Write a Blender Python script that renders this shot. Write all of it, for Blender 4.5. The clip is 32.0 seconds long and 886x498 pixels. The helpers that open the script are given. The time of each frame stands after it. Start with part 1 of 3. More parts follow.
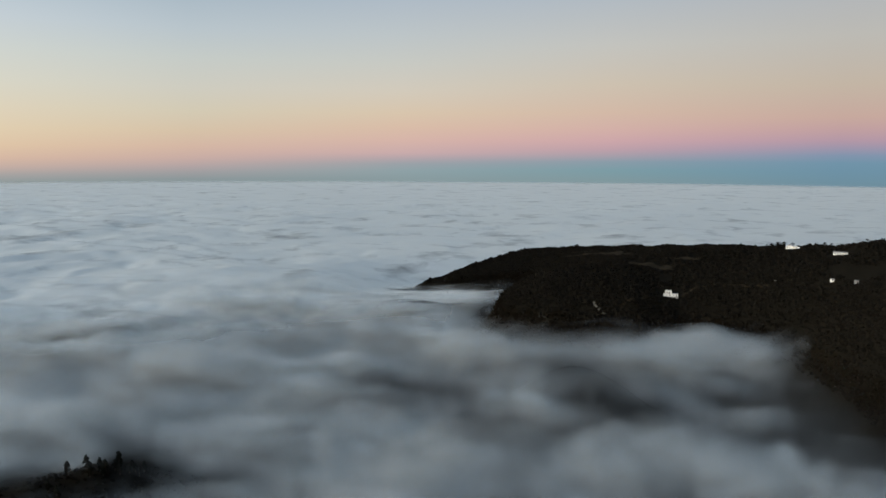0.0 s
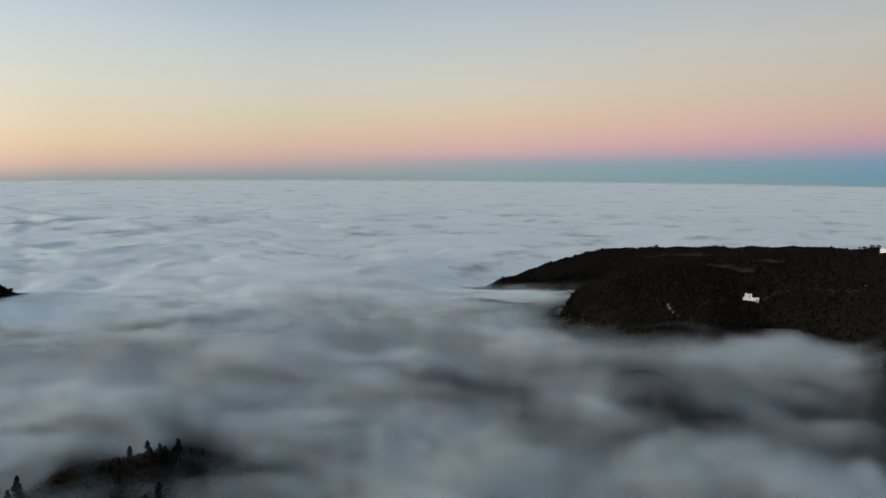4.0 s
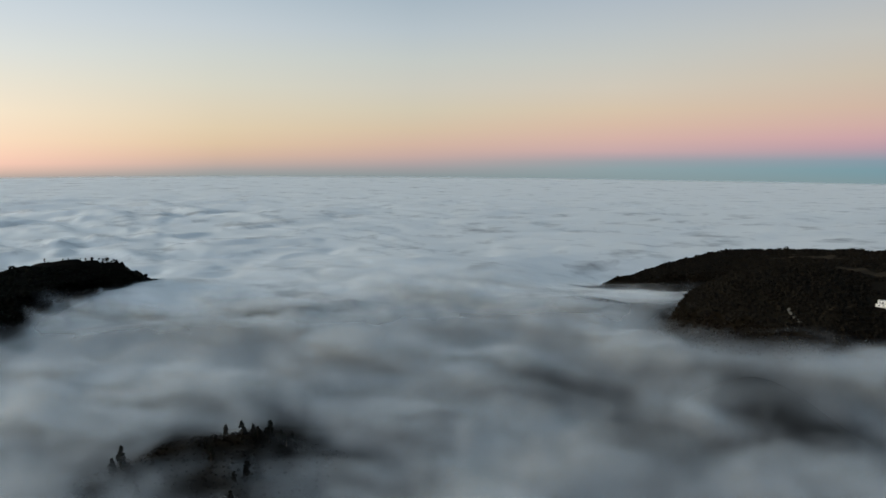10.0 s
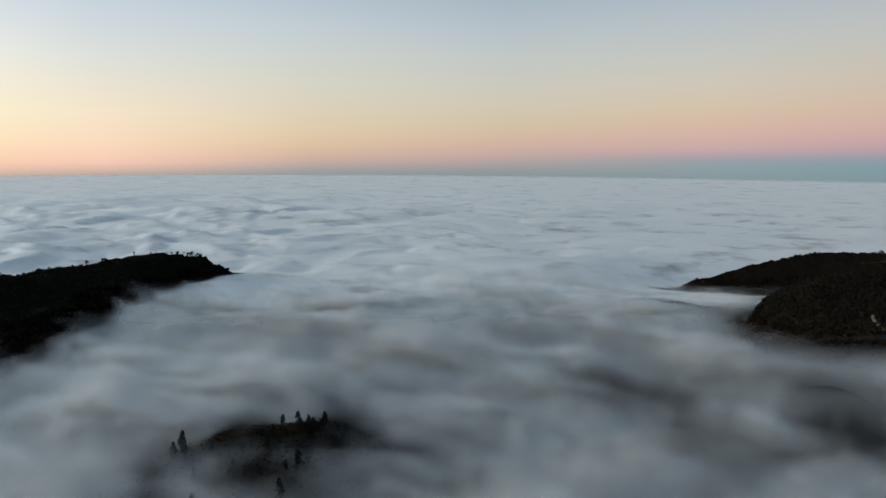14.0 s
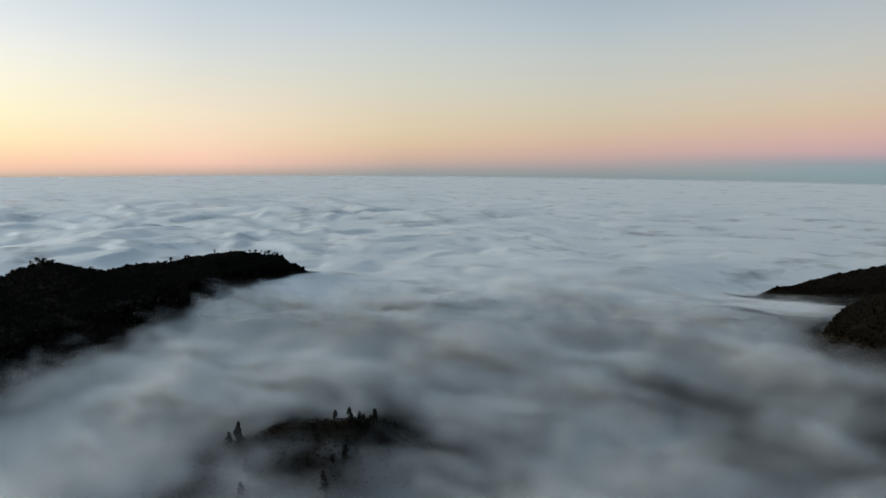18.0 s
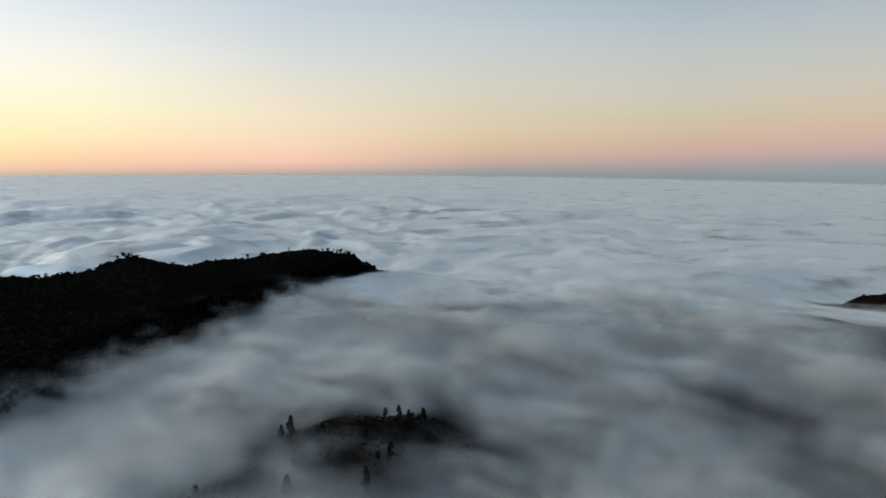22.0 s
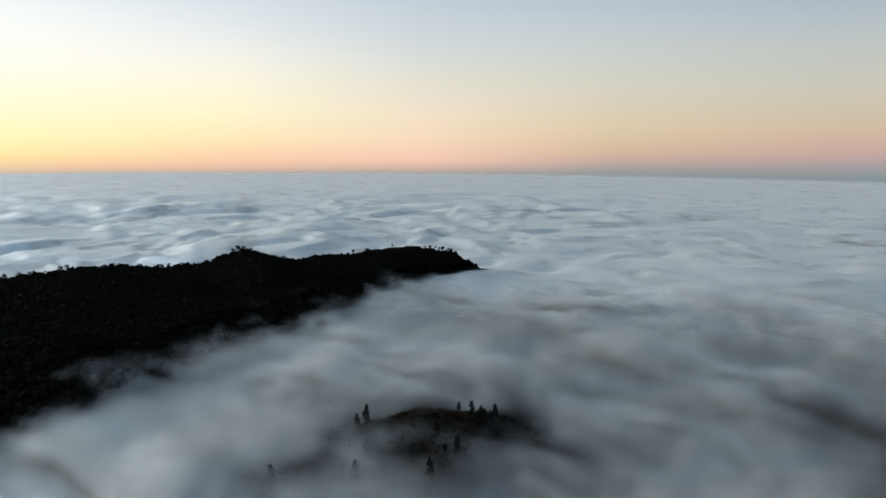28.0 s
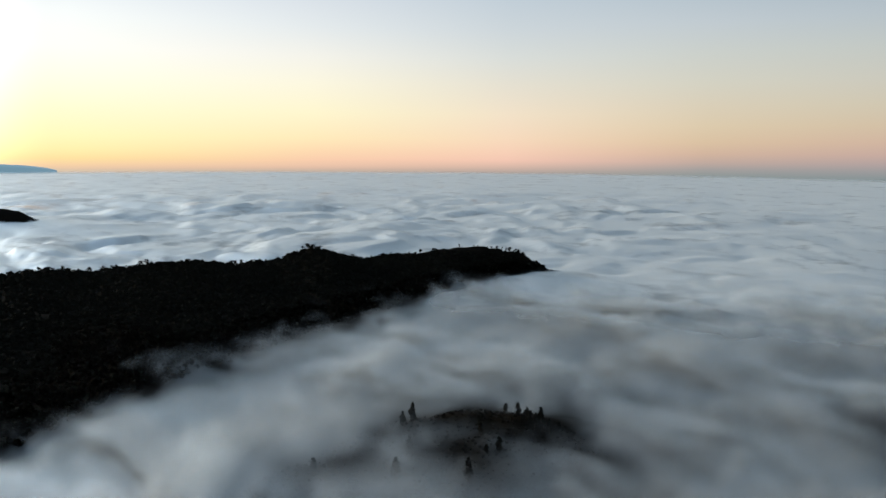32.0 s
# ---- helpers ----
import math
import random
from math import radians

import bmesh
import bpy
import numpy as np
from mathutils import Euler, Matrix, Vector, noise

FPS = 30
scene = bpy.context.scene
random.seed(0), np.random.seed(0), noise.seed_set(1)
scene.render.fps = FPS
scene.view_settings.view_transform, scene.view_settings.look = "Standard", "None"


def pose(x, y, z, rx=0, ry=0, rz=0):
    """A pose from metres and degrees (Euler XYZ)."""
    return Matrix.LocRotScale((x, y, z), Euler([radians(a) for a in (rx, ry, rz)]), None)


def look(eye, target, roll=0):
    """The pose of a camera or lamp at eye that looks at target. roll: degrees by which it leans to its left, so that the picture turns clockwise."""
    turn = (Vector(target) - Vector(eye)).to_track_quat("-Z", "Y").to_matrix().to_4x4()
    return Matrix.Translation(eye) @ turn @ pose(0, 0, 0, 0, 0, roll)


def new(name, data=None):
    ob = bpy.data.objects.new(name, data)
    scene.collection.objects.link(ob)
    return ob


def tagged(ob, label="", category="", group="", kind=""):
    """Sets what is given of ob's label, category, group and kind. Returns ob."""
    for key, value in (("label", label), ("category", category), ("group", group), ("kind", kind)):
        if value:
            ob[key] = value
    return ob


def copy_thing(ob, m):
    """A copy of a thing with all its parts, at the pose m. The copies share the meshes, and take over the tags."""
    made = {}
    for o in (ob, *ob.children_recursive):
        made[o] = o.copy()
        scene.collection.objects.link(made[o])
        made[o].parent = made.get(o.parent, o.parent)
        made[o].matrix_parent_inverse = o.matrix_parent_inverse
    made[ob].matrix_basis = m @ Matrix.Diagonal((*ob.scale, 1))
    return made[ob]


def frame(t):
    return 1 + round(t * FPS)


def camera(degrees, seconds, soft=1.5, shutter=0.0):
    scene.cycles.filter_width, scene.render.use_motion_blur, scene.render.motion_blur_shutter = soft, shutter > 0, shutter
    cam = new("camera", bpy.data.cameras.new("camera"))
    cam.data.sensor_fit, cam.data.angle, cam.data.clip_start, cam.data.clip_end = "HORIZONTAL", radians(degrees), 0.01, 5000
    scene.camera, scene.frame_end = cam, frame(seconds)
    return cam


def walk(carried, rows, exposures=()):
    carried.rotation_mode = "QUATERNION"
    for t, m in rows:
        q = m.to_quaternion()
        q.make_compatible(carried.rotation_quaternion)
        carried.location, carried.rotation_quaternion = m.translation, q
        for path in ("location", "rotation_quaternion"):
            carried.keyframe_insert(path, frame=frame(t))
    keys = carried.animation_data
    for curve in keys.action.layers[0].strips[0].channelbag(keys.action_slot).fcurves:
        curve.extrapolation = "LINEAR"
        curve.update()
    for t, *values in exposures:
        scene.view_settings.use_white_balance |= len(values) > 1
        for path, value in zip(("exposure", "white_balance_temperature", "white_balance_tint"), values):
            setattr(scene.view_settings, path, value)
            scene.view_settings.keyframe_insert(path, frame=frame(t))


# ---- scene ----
scene.cycles.transparent_max_bounces = 40    # the mist is many thin sheets
cam = camera(59.8, 32.0)
PATH = [
    (0, (0.0, 0.0, 153.37), (-0.0, 99.25, 141.17), 0.18),
    (2, (6.72, 4.22, 151.96), (1.28, 103.32, 139.73), 0.22),
    (4, (13.22, 7.95, 150.57), (2.37, 106.6, 138.31), 0.26),
    (6, (19.39, 10.86, 149.25), (3.14, 108.77, 136.94), 0.29),
    (8, (25.54, 13.33, 148.12), (3.89, 110.18, 135.68), 0.3),
    (10, (32.16, 15.76, 147.29), (5.1, 111.24, 134.72), 0.27),
    (12, (40.03, 18.02, 146.89), (7.58, 111.8, 134.20), 0.25),
    (14, (49.6, 19.98, 146.96), (11.81, 111.74, 134.21), 0.24),
    (16, (59.56, 21.99, 147.43), (16.6, 111.44, 134.74), 0.27),
    (18, (68.63, 24.47, 148.14), (20.75, 111.39, 135.53), 0.31),
    (20, (77.27, 27.7, 148.97), (24.66, 111.83, 136.34), 0.34),
    (22, (86.15, 31.68, 149.77), (28.96, 112.75, 137.07), 0.39),
    (24, (94.98, 35.51, 150.37), (33.45, 113.32, 137.59), 0.41),
    (26, (103.33, 38.62, 150.71), (37.78, 113.05, 137.82), 0.42),
    (28, (111.13, 42.51, 150.93), (41.76, 113.38, 137.95), 0.44),
    (30, (118.43, 48.67, 151.23), (45.34, 115.67, 138.20), 0.44),
    (32, (125.47, 56.24, 151.59), (48.82, 119.12, 138.52), 0.44),
]
walk(cam, [(t, look(eye, target, roll)) for t, eye, target, roll in PATH], [(0, 0.0), (14, -0.05), (24, -0.08), (32, -0.08)])

# ---- sky at dusk: the sun has set, its glow lies far to the left, the earth's shadow to the right ----
SUN_AZ = 112.0            # degrees left of the y axis


def lin(r, g, b):
    """Linear colour from 0..255 display values."""
    return tuple(((c / 255 + 0.055) / 1.055) ** 2.4 if c > 10 else c / 255 / 12.92 for c in (r, g, b)) + (1.0,)


def elev(d):
    """Elevation in degrees to the ramps' position: fine near the horizon."""
    return min(max((d + 3.0) / 93.0, 0.0), 1.0) ** 0.5


# rows of elevation and colour, for eight bearings from the antisolar side to the glow
SKY_GAIN = {3: 0.99, 18: 0.98, 32: 1.02, 46: 1.0, 60: 1.01, 76: 1.01}
ZENITH = [(18, (154, 174, 190)), (35, (126, 147, 169)), (90, (94, 121, 151))]
BEARINGS = [
    (-27, [(-3, (128, 138, 146)), (-1.8, (110, 142, 158)), (-1.0, (110, 145, 165)), (-0.5, (113, 147, 168)), (0.0, (130, 148, 172)), (0.5, (158, 149, 170)),
           (1.0, (180, 152, 166)), (1.7, (193, 160, 161)), (2.5, (199, 169, 158)), (4.6, (195, 181, 165)), (7.7, (188, 186, 180)), (10.9, (176, 181, 186))] + ZENITH),
    (-12, [(-3, (138, 148, 152)), (-1.8, (128, 152, 158)), (-1.1, (124, 156, 165)), (-0.5, (138, 156, 168)), (-0.1, (166, 158, 169)), (0.4, (190, 160, 169)),
           (1.0, (205, 167, 170)), (1.8, (211, 176, 168)), (3.0, (211, 185, 167)), (5.0, (205, 193, 176)), (7.7, (195, 195, 190)), (10.9, (177, 186, 194))] + ZENITH),
    (3, [(-3, (142, 152, 154)), (-1.8, (138, 156, 160)), (-1.2, (143, 162, 167)), (-0.7, (155, 162, 168)), (-0.3, (180, 165, 170)), (0.1, (202, 172, 172)),
         (1.0, (215, 181, 170)), (2.0, (218, 190, 169)), (3.0, (217, 198, 174)), (4.6, (211, 203, 188)), (6.6, (200, 202, 196)), (8.6, (189, 197, 200)), (10.9, (176, 188, 199))] + ZENITH),
    (18, [(-3, (144, 152, 154)), (-1.8, (140, 152, 155)), (-1.3, (160, 159, 161)), (-0.9, (179, 165, 165)), (-0.3, (202, 174, 166)), (0.5, (214, 184, 166)),
          (1.6, (216, 196, 170)), (3.0, (213, 204, 182)), (4.6, (208, 206, 194)), (6.6, (199, 205, 201)), (8.6, (186, 198, 205)), (10.9, (170, 186, 198))] + ZENITH),
    (32, [(-3, (148, 154, 154)), (-1.8, (146, 154, 154)), (-1.4, (166, 162, 160)), (-0.9, (196, 173, 162)), (-0.3, (214, 184, 162)), (0.5, (222, 197, 166)),
          (1.6, (224, 206, 176)), (3.0, (221, 210, 187)), (4.6, (215, 213, 198)), (6.6, (206, 211, 206)), (8.6, (196, 206, 212)), (10.9, (181, 196, 207))] + ZENITH),
    (46, [(-3, (168, 160, 156)), (-1.8, (182, 168, 160)), (-1.4, (220, 188, 172)), (-0.9, (250, 205, 184)), (-0.3, (254, 214, 188)), (0.6, (254, 224, 194)),
          (2.4, (249, 232, 206)), (4.6, (235, 230, 215)), (6.4, (223, 227, 223)), (8.4, (210, 219, 224)), (10.6, (198, 211, 221)), (18, (160, 180, 195))] + ZENITH[1:]),
    (60, [(-3, (190, 172, 162)), (-1.8, (200, 180, 165)), (-1.4, (240, 200, 174)), (-0.9, (256, 212, 178)), (-0.3, (260, 224, 182)), (0.6, (262, 240, 192)),
          (2.4, (261, 252, 212)), (4.6, (258, 253, 230)), (6.4, (250, 249, 240)), (8.4, (234, 240, 242)), (10.6, (221, 229, 237)), (18, (172, 190, 203))] + ZENITH[1:]),
    (76, [(-3, (205, 185, 165)), (-1.8, (216, 196, 175)), (-1.4, (250, 212, 172)), (-0.9, (262, 232, 166)), (-0.3, (262, 248, 180)), (0.6, (262, 257, 196)),
          (2.4, (263, 260, 218)), (4.0, (265, 263, 236)), (6.4, (265, 264, 256)), (8.4, (257, 261, 259)), (10.6, (240, 248, 254)), (18, (188, 205, 214))] + ZENITH[1:]),
]

world = bpy.data.worlds.new("dusk_sky")
scene.world = world
world.use_nodes = True
wn, wl = world.node_tree.nodes, world.node_tree.links
wn.clear()


def wmath(op, a, b=None, clamp=False):
    n = wn.new("ShaderNodeMath")
    n.operation, n.use_clamp = op, clamp
    for i, v in enumerate((a, b)):
        if v is None:
            continue
        if isinstance(v, (int, float)):
            n.inputs[i].default_value = v
        else:
            wl.new(v, n.inputs[i])
    return n.outputs[0]


coord = wn.new("ShaderNodeTexCoord")
sep = wn.new("ShaderNodeSeparateXYZ")
wl.new(coord.outputs["Generated"], sep.inputs[0])
height = wmath("MULTIPLY", wmath("ARCSINE", sep.outputs["Z"]), 180 / math.pi)
ramp_at = wmath("POWER", wmath("DIVIDE", wmath("ADD", height, 3.0), 93.0, True), 0.5)
# bearing from the glow, 0 at the glow and 180 opposite it, so that the sky closes on itself
sx, sy = -math.sin(radians(SUN_AZ)), math.cos(radians(SUN_AZ))
flat = wmath("SQRT", wmath("ADD", wmath("MULTIPLY", sep.outputs["X"], sep.outputs["X"]), wmath("MULTIPLY", sep.outputs["Y"], sep.outputs["Y"])))
towards = wmath("DIVIDE", wmath("ADD", wmath("MULTIPLY", sep.outputs["X"], sx), wmath("MULTIPLY", sep.outputs["Y"], sy)), wmath("MAXIMUM", flat, 0.001))
bearing = wmath("MULTIPLY", wmath("ARCCOSINE", wmath("MINIMUM", wmath("MAXIMUM", towards, -1.0), 1.0)), 180 / math.pi)

sky = None
last = None
for az, rows in BEARINGS:
    ramp = wn.new("ShaderNodeValToRGB")
    ramp.color_ramp.interpolation = "LINEAR"
    while len(ramp.color_ramp.elements) < len(rows):
        ramp.color_ramp.elements.new(0.5)
    for el, (d, c) in zip(ramp.color_ramp.elements, rows):
        el.position, el.color = elev(d), tuple(v * SKY_GAIN.get(az, 1.0) for v in lin(*c)[:3]) + (1.0,)
    wl.new(ramp_at, ramp.inputs[0])
    off = SUN_AZ - az
    if sky is None:
        sky = ramp.outputs["Color"]
    else:
        k = wn.new("ShaderNodeMapRange")
        k.interpolation_type = "LINEAR"
        wl.new(bearing, k.inputs["Value"])
        k.inputs["From Min"].default_value, k.inputs["From Max"].default_value = last, off
        mix = wn.new("ShaderNodeMixRGB")
        wl.new(k.outputs["Result"], mix.inputs["Fac"])
        wl.new(sky, mix.inputs["Color1"])
        wl.new(ramp.outputs["Color"], mix.inputs["Color2"])
        sky = mix.outputs["Color"]
    last = off
# the sky brightens further towards the place where the sun went down
core = wn.new("ShaderNodeMapRange")
core.interpolation_type = "SMOOTHSTEP"
wl.new(bearing, core.inputs["Value"])
for socket, value in (("From Min", 35.0), ("From Max", 0.0), ("To Min", 1.0), ("To Max", 11.0)):
    core.inputs[socket].default_value = value
back = wn.new("ShaderNodeBackground")
wl.new(sky, back.inputs["Color"])
wl.new(core.outputs["Result"], back.inputs["Strength"])
wo = wn.new("ShaderNodeOutputWorld")
wl.new(back.outputs[0], wo.inputs["Surface"])

# the afterglow: very broad, low and weak
glow = new("afterglow", bpy.data.lights.new("afterglow", "SUN"))
glow.data.energy, glow.data.angle, glow.data.color = 4.4, radians(30), (1.0, 0.80, 0.56)
glow.matrix_world = look((-math.sin(radians(SUN_AZ)) * 900, math.cos(radians(SUN_AZ)) * 900, 150), (0, 0, 0))


# ---- materials ----
def material(name):
    m = bpy.data.materials.new(name)
    m.use_nodes = True
    t = m.node_tree
    return m, t.nodes, t.links, t.nodes["Principled BSDF"]


def noise_tex(nodes, links, scale, detail=4.0, rough=0.55, vector=None, warp=0.0):
    n = nodes.new("ShaderNodeTexNoise")
    n.inputs["Scale"].default_value, n.inputs["Detail"].default_value = scale, detail
    n.inputs["Roughness"].default_value, n.inputs["Distortion"].default_value = rough, warp
    if vector is None:
        c = nodes.new("ShaderNodeTexCoord")
        vector = c.outputs["Object"]
    links.new(vector, n.inputs["Vector"])
    return n.outputs["Fac"]


def ramp_node(nodes, links, fac, stops):
    r = nodes.new("ShaderNodeValToRGB")
    while len(r.color_ramp.elements) < len(stops):
        r.color_ramp.elements.new(0.5)
    for el, (p, c) in zip(r.color_ramp.elements, stops):
        el.position, el.color = p, (*c, 1.0)
    links.new(fac, r.inputs[0])
    return r.outputs["Color"]


def rough_paint(name, dark, light, scale, roughness=0.9, bump=0.3, fine=6.0, metal=0.0):
    m, n, l, b = material(name)
    big, small = noise_tex(n, l, scale), noise_tex(n, l, scale * fine, 6.0, 0.65)
    mx = n.new("ShaderNodeMath")
    mx.operation = "MULTIPLY_ADD"
    l.new(big, mx.inputs[0])
    mx.inputs[1].default_value = 0.6
    half = n.new("ShaderNodeMath")
    half.operation = "MULTIPLY"
    l.new(small, half.inputs[0])
    half.inputs[1].default_value = 0.4
    l.new(half.outputs[0], mx.inputs[2])
    l.new(ramp_node(n, l, mx.outputs[0], [(0.3, dark), (0.7, light)]), b.inputs["Base Color"])
    b.inputs["Roughness"].default_value, b.inputs["Metallic"].default_value = roughness, metal
    b.inputs["Specular IOR Level"].default_value = 0.02
    bm_ = n.new("ShaderNodeBump")
    bm_.inputs["Strength"].default_value = bump
    l.new(small, bm_.inputs["Height"])
    l.new(bm_.outputs[0], b.inputs["Normal"])
    return m


def cloud_material(name, cover, lo, hi, big, small, stretch=(1, 1, 1)):
    """White cloud whose opacity is its own thickness (the mesh's density) broken up by noise."""
    m, n, l, b = material(name)
    n.remove(b)
    out = n["Material Output"]
    att = n.new("ShaderNodeAttribute")
    att.attribute_name = "cover"
    c = n.new("ShaderNodeTexCoord")
    mp = n.new("ShaderNodeMapping")
    mp.inputs["Rotation"].default_value = (0, 0, radians(23))
    mp.inputs["Scale"].default_value = stretch
    l.new(c.outputs["Object"], mp.inputs["Vector"])
    n1 = noise_tex(n, l, big, 2.0, 0.45, mp.outputs[0], 0.6)
    n2 = noise_tex(n, l, small, 4.0, 0.5, mp.outputs[0], 0.8)
    add = n.new("ShaderNodeMath")
    add.operation = "ADD"
    l.new(n1, add.inputs[0])
    sc = n.new("ShaderNodeMath")
    sc.operation = "MULTIPLY_ADD"
    l.new(n2, sc.inputs[0])
    sc.inputs[1].default_value, sc.inputs[2].default_value = 0.5, -0.25
    l.new(sc.outputs[0], add.inputs[1])
    rng = n.new("ShaderNodeMapRange")
    rng.interpolation_type = "SMOOTHSTEP"
    l.new(add.outputs[0], rng.inputs["Value"])
    rng.inputs["From Min"].default_value, rng.inputs["From Max"].default_value = lo, hi
    rng.inputs["To Min"].default_value, rng.inputs["To Max"].default_value = 0.0, cover
    mul = n.new("ShaderNodeMath")
    mul.operation, mul.use_clamp = "MULTIPLY", True
    l.new(rng.outputs["Result"], mul.inputs[0])
    l.new(att.outputs["Fac"], mul.inputs[1])
    dif = n.new("ShaderNodeBsdfDiffuse")
    l.new(ramp_node(n, l, n2, [(0.3, (0.615, 0.615, 0.585)), (0.7, (0.685, 0.685, 0.65))]), dif.inputs["Color"])
    trl = n.new("ShaderNodeBsdfTranslucent")
    trl.inputs["Color"].default_value = (0.65, 0.65, 0.615, 1)
    soft = n.new("ShaderNodeMixShader")
    soft.inputs[0].default_value = 0.25
    l.new(dif.outputs[0], soft.inputs[1])
    l.new(trl.outputs[0], soft.inputs[2])
    sheen = n.new("ShaderNodeBsdfGlossy")
    sheen.inputs["Color"].default_value, sheen.inputs["Roughness"].default_value = (0.705, 0.705, 0.67, 1), 0.52
    scatter_mix = n.new("ShaderNodeMixShader")
    scatter_mix.inputs[0].default_value = 0.72
    l.new(soft.outputs[0], scatter_mix.inputs[1])
    l.new(sheen.outputs[0], scatter_mix.inputs[2])
    soft = scatter_mix
    clear = n.new("ShaderNodeBsdfTransparent")
    mx = n.new("ShaderNodeMixShader")
    l.new(mul.outputs[0], mx.inputs[0])
    l.new(clear.outputs[0], mx.inputs[1])
    l.new(soft.outputs[0], mx.inputs[2])
    l.new(mx.outputs[0], out.inputs["Surface"])
    return m


CLOUD_CORE = cloud_material("cloud_core", 1.15, -0.25, 0.66, 0.010, 0.034)
CLOUD_BODY = cloud_material("cloud_body", 0.24, -0.10, 0.60, 0.010, 0.034)
CLOUD_WISP = cloud_material("cloud_wisp", 0.245, 0.36, 0.64, 0.014, 0.050, (0.6, 1, 1))
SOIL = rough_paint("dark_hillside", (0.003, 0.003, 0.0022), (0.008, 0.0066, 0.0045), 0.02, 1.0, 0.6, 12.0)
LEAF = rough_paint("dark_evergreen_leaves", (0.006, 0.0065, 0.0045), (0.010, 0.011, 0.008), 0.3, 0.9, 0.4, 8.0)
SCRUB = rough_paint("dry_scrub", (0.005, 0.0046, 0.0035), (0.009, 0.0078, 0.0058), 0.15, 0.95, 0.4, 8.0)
BARK = rough_paint("grey_brown_bark", (0.03, 0.025, 0.02), (0.09, 0.07, 0.055), 1.5, 0.95, 0.7, 6.0)
WHITEWASH = rough_paint("whitewashed_render", (0.44, 0.44, 0.42), (0.58, 0.58, 0.56), 0.5, 0.85, 0.15, 8.0)
ROOFING = rough_paint("grey_flat_roofing", (0.12, 0.12, 0.12), (0.22, 0.21, 0.20), 0.6, 0.9, 0.3)
DARKWOOD = rough_paint("dark_painted_wood", (0.02, 0.02, 0.02), (0.05, 0.045, 0.04), 2.0, 0.6, 0.2)
TRACK = rough_paint("pale_earth_track", (0.03, 0.029, 0.025), (0.065, 0.062, 0.054), 0.2, 0.95, 0.4)
FIELD = rough_paint("fallow_field", (0.011, 0.009, 0.006), (0.026, 0.020, 0.013), 0.06, 1.0, 0.5)
# the air's haze over the far island is put in as a blue glow
ISLE, jn, jl, jb = material("island_haze_emission")
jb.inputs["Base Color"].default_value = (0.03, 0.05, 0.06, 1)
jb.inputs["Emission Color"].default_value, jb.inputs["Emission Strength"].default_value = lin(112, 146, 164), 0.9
GLASS, gn, gl, gb = material("window_glass")
gb.inputs["Base Color"].default_value, gb.inputs["Roughness"].default_value = (0.02, 0.025, 0.03, 1), 0.08


# ---- shapes of land and cloud, as functions of the plan ----
PERM = np.random.RandomState(7).permutation(256)
PERM = np.concatenate([PERM, PERM])
GRAD = np.stack([np.cos(np.arange(256) * 2.399963), np.sin(np.arange(256) * 2.399963)], 1)


def perlin(x, y):
    xi, yi = np.floor(x).astype(int), np.floor(y).astype(int)
    xf, yf = x - xi, y - yi
    u, v = xf * xf * xf * (xf * (xf * 6 - 15) + 10), yf * yf * yf * (yf * (yf * 6 - 15) + 10)

    def corner(i, j):
        g = GRAD[PERM[PERM[(xi + i) & 255] + ((yi + j) & 255)]]
        return g[..., 0] * (xf - i) + g[..., 1] * (yf - j)
    a = corner(0, 0) * (1 - u) + corner(1, 0) * u
    b = corner(0, 1) * (1 - u) + corner(1, 1) * u
    return 1.5 * (a * (1 - v) + b * v)


def fbm(x, y, octaves=4, gain=0.5):
    total, amp = 0.0, 1.0
    for k in range(octaves):
        total = total + amp * perlin(x * 2.03 ** k + 17.3 * k, y * 2.03 ** k - 9.1 * k)
        amp *= gain
    return total


def billow(x, y, octaves=3, gain=0.5):
    total, amp = 0.0, 1.0
    for k in range(octaves):
        total = total + amp * (np.abs(perlin(x * 2.1 ** k + 31.7 * k, y * 2.1 ** k + 5.3 * k)) * 2 - 0.6)
        amp *= gain
    return total


def smooth(a, b, v):
    k = np.clip((v - a) / (b - a), 0, 1)
    return k * k * (3 - 2 * k)


def bump(x, y, cx, cy, rx, ry, turn=0.0):
    c, s = math.cos(radians(turn)), math.sin(radians(turn))
    u, v = (x - cx) * c + (y - cy) * s, -(x - cx) * s + (y - cy) * c
    return np.exp(-(u / rx) ** 2 - (v / ry) ** 2)


def ridge(x, y, line, slope, round_off=12.0):
    """A hill that falls from a crest line at the given slope."""
    best = np.full(np.shape(x), -1e9)
    for (ax, ay, az), (bx, by, bz) in zip(line, line[1:]):
        dx, dy = bx - ax, by - ay
        k = np.clip(((x - ax) * dx + (y - ay) * dy) / (dx * dx + dy * dy), 0, 1)
        d = np.hypot(x - ax - k * dx, y - ay - k * dy)
        best = np.maximum(best, az + k * (bz - az) - slope * (np.hypot(d, round_off) - round_off))
    return best


def along(x, y, line):
    """Distance from a line of points, and the height of its nearest point."""
    near, high = np.full(np.shape(x), 1e9), np.zeros(np.shape(x))
    for (ax, ay, az), (bx, by, bz) in zip(line, line[1:]):
        dx, dy = bx - ax, by - ay
        k = np.clip(((x - ax) * dx + (y - ay) * dy) / (dx * dx + dy * dy), 0, 1)
        d = np.hypot(x - ax - k * dx, y - ay - k * dy)
        high = np.where(d < near, az + k * (bz - az), high)
        near = np.minimum(near, d)
    return near, high


